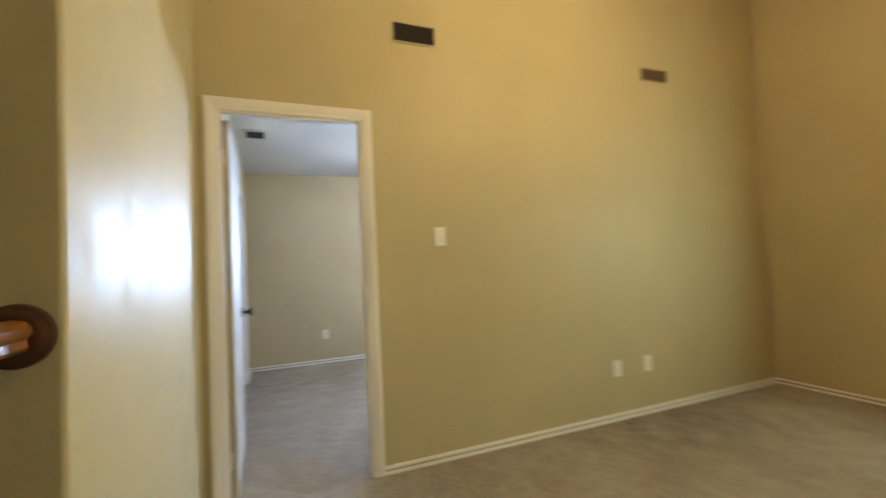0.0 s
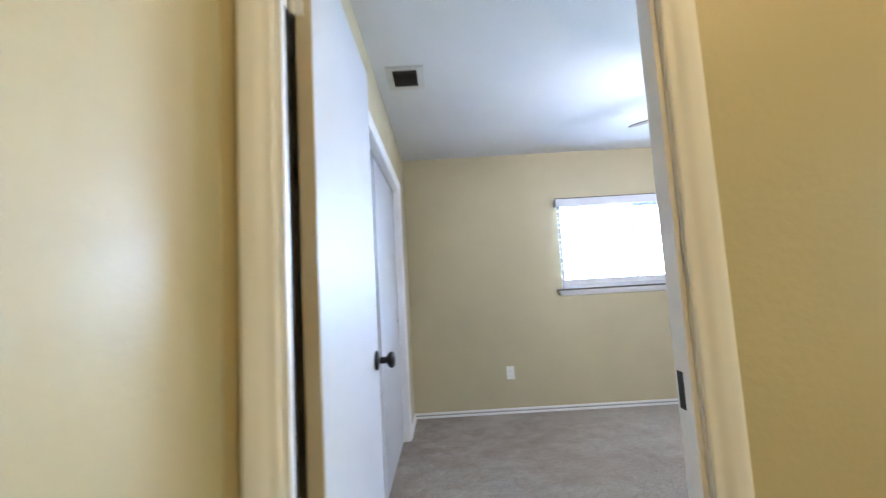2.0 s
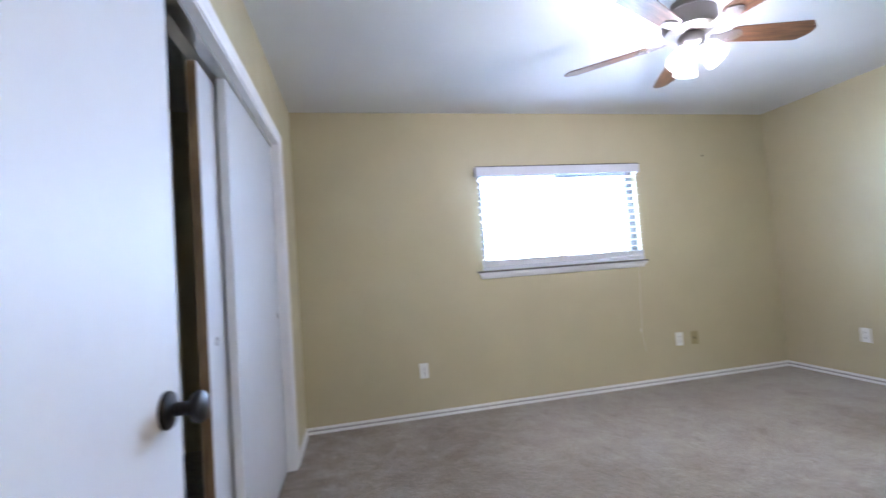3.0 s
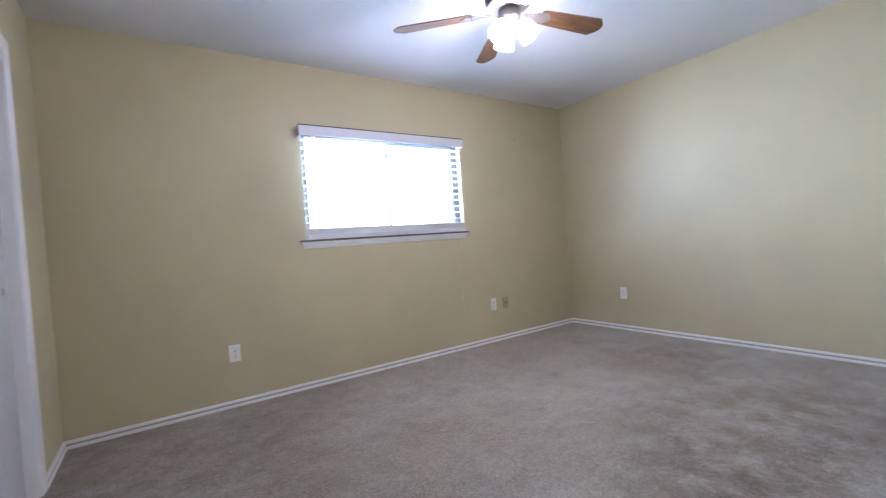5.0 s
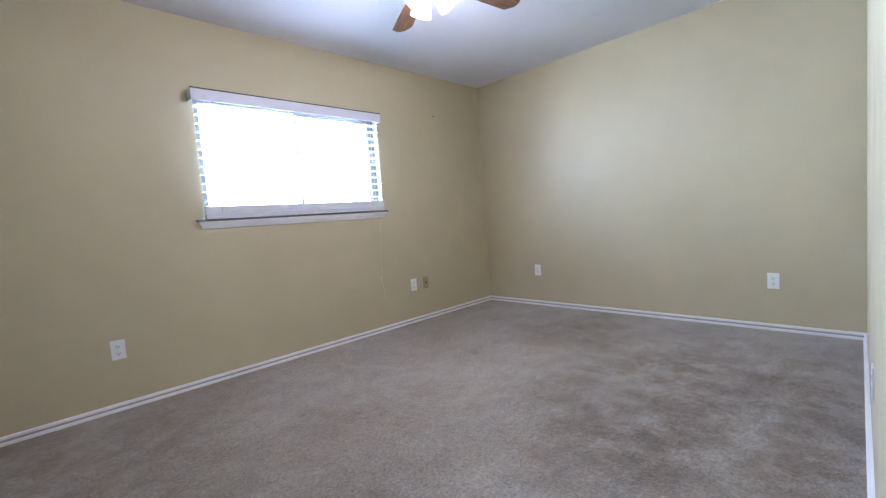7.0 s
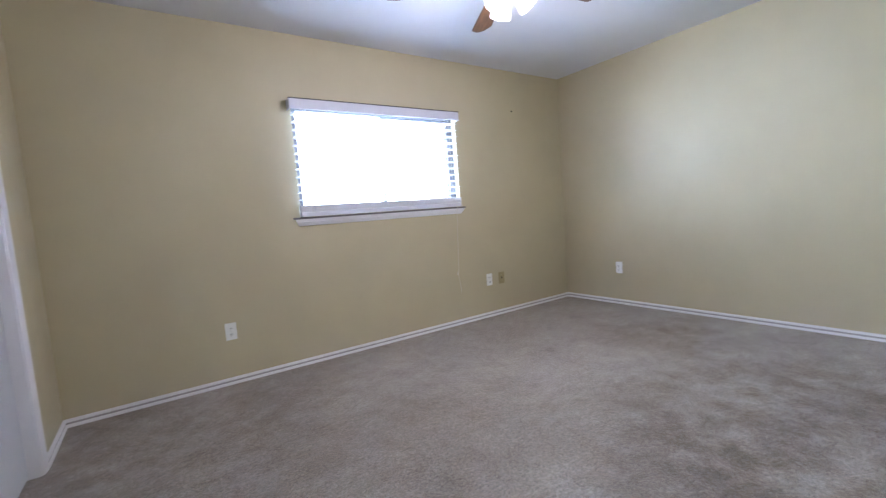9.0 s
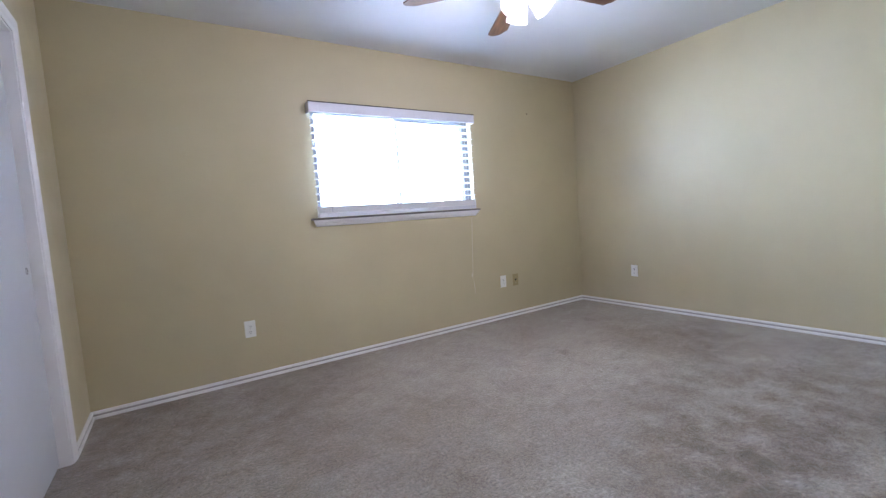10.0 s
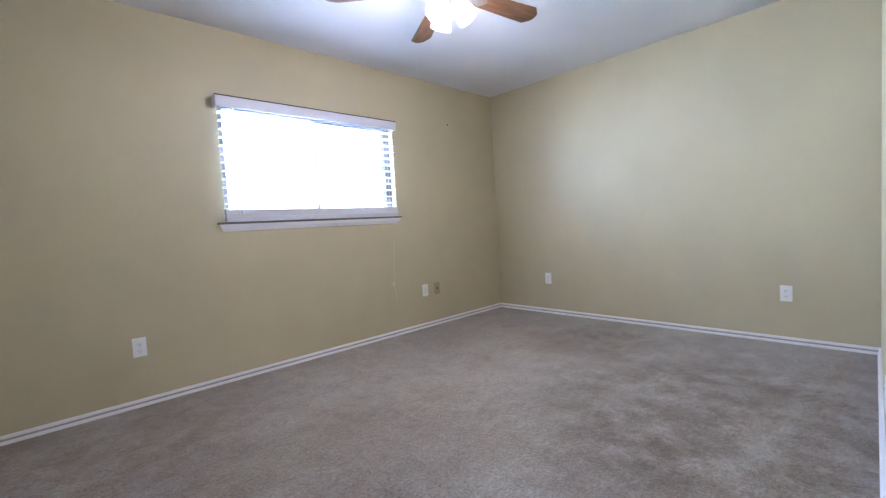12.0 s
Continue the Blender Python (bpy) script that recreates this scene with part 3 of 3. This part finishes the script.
wall_plate("outlet", facing(0.494, NORTH, 0.361, 0), "white duplex outlet on the tan window wall")
wall_plate("outlet", facing(2.803, NORTH, 0.366, 0), "white duplex outlet beside an ivory phone plate")
wall_plate("jack", facing(2.962, NORTH, 0.363, 0), "ivory phone jack plate beside a white outlet", IVORY)
wall_plate("outlet", facing(EAST, 2.59, 0.370, -90), "white duplex outlet near the bedroom corner")
wall_plate("outlet", facing(EAST, 0.622, 0.362, -90), "white duplex outlet on the shiny tan wall")
wall_plate("outlet", facing(2.14, Y1 + SKEW * 1.755, 0.335, 180 + math.degrees(math.atan(SKEW))), "white duplex outlet on the doorway wall")
wall_plate("switch", facing(0.838, Y0, 1.352, 0), "white toggle light switch beside the doorway")
wall_plate("blank", facing(2.18, Y0, 0.365, 0), "white cable plate low on the hall wall")
wall_plate("outlet", facing(2.476, Y0, 0.366, 0), "white duplex outlet low on the hall wall")

bm = bmesh.new()
lathe(bm, [(0, 0.011), (0.006, 0.010), (0.007, 0.006), (0.0025, 0.005), (0.0025, 0.0)], Matrix.Translation((3.236, NORTH, 2.016)) @ Matrix.Rotation(radians(90), 4, "X"), 12)
tagged(finish("nail", bm, BLACK), "dark nail stuck in the bare bedroom wall", "nail")


# ---- vents ----
def grille(name, m, w, h, rim, slats, rim_mat, slat_mat, label):
    """A louvred grille in the plane y = 0, facing -y."""
    ob = tagged(empty(name), label, "vent")
    ob.matrix_world = m
    part("backing", boxes((-w / 2, w / 2, -0.0015, 0.0, -h / 2, h / 2)), DUCT, ob)
    for r in ((-w / 2 - rim, w / 2 + rim, h / 2, h / 2 + rim), (-w / 2 - rim, w / 2 + rim, -h / 2 - rim, -h / 2), (-w / 2 - rim, -w / 2, -h / 2, h / 2), (w / 2, w / 2 + rim, -h / 2, h / 2)):
        part("rim", boxes((r[0], r[1], -0.008, 0.0, r[2], r[3]), bevel=0.0015), rim_mat, ob)
    for i in range(slats):
        z = -h / 2 + h * (i + 0.5) / slats
        bm = boxes((-w / 2, w / 2, -0.0006, 0.0006, -0.006, 0.006))
        bmesh.ops.transform(bm, matrix=Matrix.Translation((0, -0.0065, z)) @ Matrix.Rotation(radians(50), 4, "X"), verts=bm.verts)
        part("louvre", bm, slat_mat, ob)
    return ob


grille("wall_vent", facing(0.726, Y0, 2.606, 0), 0.262, 0.112, 0.010, 8, WALL, DUCT, "dark air return grille high on the hall wall")
grille("wall_vent", facing(2.729, Y0, 2.600, 0), 0.262, 0.095, 0.014, 8, WALL, VENT_BROWN, "brown louvred vent high on the hall wall")
grille("ceiling_vent", pose(-0.228, 1.645, CEILING, 90, 0, 0), 0.140, 0.190, 0.038, 9, VENT_WHITE, LOUVRE, "ceiling register with dark louvres and white rim")

# ---- the ceiling fan ----
FX, FYC = 1.773, 1.730
fan = tagged(empty("ceiling_fan", FX, FYC, CEILING), "brushed nickel ceiling fan with walnut blades and lit shades", "ceiling fan")
bm = bmesh.new()
lathe(bm, [(0, 0.0), (0.078, 0.0), (0.082, -0.012), (0.070, -0.034), (0.066, -0.046), (0.112, -0.056), (0.128, -0.068), (0.130, -0.118), (0.116, -0.150), (0.082, -0.168), (0.0, -0.168)], None, 40)
part("motor_housing", bm, PEWTER, fan, "dark brushed pewter motor housing", True)
bm = bmesh.new()
lathe(bm, [(0, -0.168), (0.052, -0.168), (0.062, -0.182), (0.062, -0.212), (0.048, -0.232), (0.020, -0.244), (0, -0.245)], None, 32)
part("switch_housing", bm, PEWTER, fan, "", True)
FAN0 = 62.3


def blade_mesh():
    bm = bmesh.new()
    r0, r1, w0, w1, cut = 0.20, 0.655, 0.052, 0.068, 0.050
    edge = [(r0, -w0 + 0.012), (r0 + 0.02, -w0), (r1 - cut, -w1), (r1 - 0.006, -w1 + cut * 0.8), (r1, -w1 + cut + 0.01), (r1, w1 - cut - 0.01), (r1 - 0.006, w1 - cut * 0.8), (r1 - cut, w1), (r0 + 0.02, w0), (r0, w0 - 0.012)]
    t = [bm.verts.new((x, y, 0.003)) for x, y in edge]
    b = [bm.verts.new((x, y, -0.003)) for x, y in edge]
    bm.faces.new(t)
    bm.faces.new(list(reversed(b)))
    for i in range(len(edge)):
        j = (i + 1) % len(edge)
        bm.faces.new((t[j], t[i], b[i], b[j]))
    bmesh.ops.recalc_face_normals(bm, faces=bm.faces)
    me = bpy.data.meshes.new("blade")
    bm.to_mesh(me)
    bm.free()
    me.materials.append(BLADE)
    return me


def iron_mesh():
    bm = bmesh.new()
    outline = [(0.10, -0.012), (0.15, -0.014), (0.185, -0.034), (0.235, -0.040), (0.262, -0.020), (0.275, 0.0), (0.262, 0.020), (0.235, 0.040), (0.185, 0.034), (0.15, 0.014), (0.10, 0.012)]
    t = [bm.verts.new((x, y, 0.002)) for x, y in outline]
    b = [bm.verts.new((x, y, -0.003)) for x, y in outline]
    bm.faces.new(t)
    bm.faces.new(list(reversed(b)))
    for i in range(len(outline)):
        j = (i + 1) % len(outline)
        bm.faces.new((t[j], t[i], b[i], b[j]))
    for x, y in ((0.205, -0.022), (0.205, 0.022), (0.25, 0.0)):
        lathe(bm, [(0, -0.007), (0.006, -0.006), (0.007, -0.003)], Matrix.Translation((x, y, 0)), 10)
    bmesh.ops.recalc_face_normals(bm, faces=bm.faces)
    me = bpy.data.meshes.new("blade_iron")
    bm.to_mesh(me)
    bm.free()
    me.materials.append(IRON)
    return me


BLADE_ME, IRON_ME = blade_mesh(), iron_mesh()
for i in range(5):
    turn = pose(0, 0, -0.175, 0, 0, FAN0 + 72 * i) @ pose(0, 0, 0, -12, 0, 0)
    blade = new("blade", BLADE_ME)
    blade.parent, blade.matrix_basis = fan, turn
    blade["label"] = "walnut fan blade"
    iron = new("blade_iron", IRON_ME)
    iron.parent, iron.matrix_basis = fan, turn @ pose(0, 0, -0.006)
for i in range(3):
    tilt = pose(0, 0, 0, 0, 0, 70 + 120 * i) @ pose(0.015, 0, -0.215, 0, -38, 0)
    bm = bmesh.new()
    lathe(bm, [(0, 0.0), (0.012, 0.0), (0.012, -0.03), (0.024, -0.034), (0.024, -0.055), (0, -0.055)], tilt, 16)
    arm = part("lamp_holder", bm, NICKEL, fan, "nickel lamp holder", True)
    bm = bmesh.new()
    lathe(bm, [(0.024, -0.050), (0.036, -0.060), (0.045, -0.082), (0.049, -0.112), (0.058, -0.150), (0.056, -0.151), (0.046, -0.113), (0.042, -0.084), (0.033, -0.063), (0.022, -0.054)], tilt, 24)
    part("shade", bm, SHADE, arm, "lit frosted white glass shade", True)
    bm = bmesh.new()
    lathe(bm, [(0, -0.052), (0.013, -0.054), (0.014, -0.064), (0.023, -0.078), (0.026, -0.091), (0.021, -0.104), (0.010, -0.110), (0, -0.112)], tilt, 16)
    part("bulb", bm, BULB, arm, "glowing white light bulb", True)
for x, y, n in ((0.03, -0.045, 12), (-0.035, 0.04, 9)):
    at(cord("pull_chain", [(FX + x, FYC + y, CEILING - 0.225), (FX + x, FYC + y, CEILING - 0.225 - 0.012 * n)], 0.0012, fan, NICKEL), FX, FYC, CEILING)

# ---- the hall's handrail and lamp ----
rail = tagged(empty("handrail", -0.537, CORNER, 1.088), "varnished wooden handrail ending in a dark round rosette", "handrail")
bm = bmesh.new()
lathe(bm, [(0, 0.020), (0.036, 0.020), (0.042, 0.018), (0.047, 0.012), (0.053, 0.010), (0.0555, 0.005), (0.0555, 0.0), (0, 0)], Matrix.Rotation(radians(90), 4, "X"), 40)
part("rosette", bm, ROSEWOOD, rail, "dark brown turned wooden rosette", True)
RAIL = [(-0.020, -0.026), (0.020, -0.026), (0.024, -0.020), (0.022, -0.006), (0.029, 0.004), (0.029, 0.014), (0.020, 0.024), (0.0, 0.028), (-0.020, 0.024), (-0.029, 0.014), (-0.029, 0.004), (-0.022, -0.006), (-0.024, -0.020)]
bm = bmesh.new()
ends = [[bm.verts.new((x, y, z + 0.002)) for x, z in RAIL] for y in (-0.019, HALL_SOUTH - CORNER)]
for i in range(len(RAIL)):
    j = (i + 1) % len(RAIL)
    bm.faces.new((ends[0][i], ends[0][j], ends[1][j], ends[1][i]))
bm.faces.new(ends[0])
bm.faces.new(list(reversed(ends[1])))
part("rail", bm, RAILWOOD, rail, "", True)

lamp = tagged(empty("hall_ceiling_lamp", 1.54, -1.66, HALL_TOP), "warm glowing globe lamp hanging from the hall ceiling", "ceiling lamp")
bm = bmesh.new()
lathe(bm, [(0, 0), (0.07, 0), (0.065, -0.02), (0.012, -0.03), (0.008, -0.04), (0.008, -0.77), (0.03, -0.78), (0.03, -0.81), (0, -0.81)], None, 24)
part("stem", bm, NICKEL, lamp, "", True)
bm = bmesh.new()
bmesh.ops.create_uvsphere(bm, u_segments=24, v_segments=16, radius=0.12, matrix=Matrix.Translation((0, 0, -0.91)))
part("globe", bm, HALL_GLOBE, lamp, "glowing warm white glass globe", True)
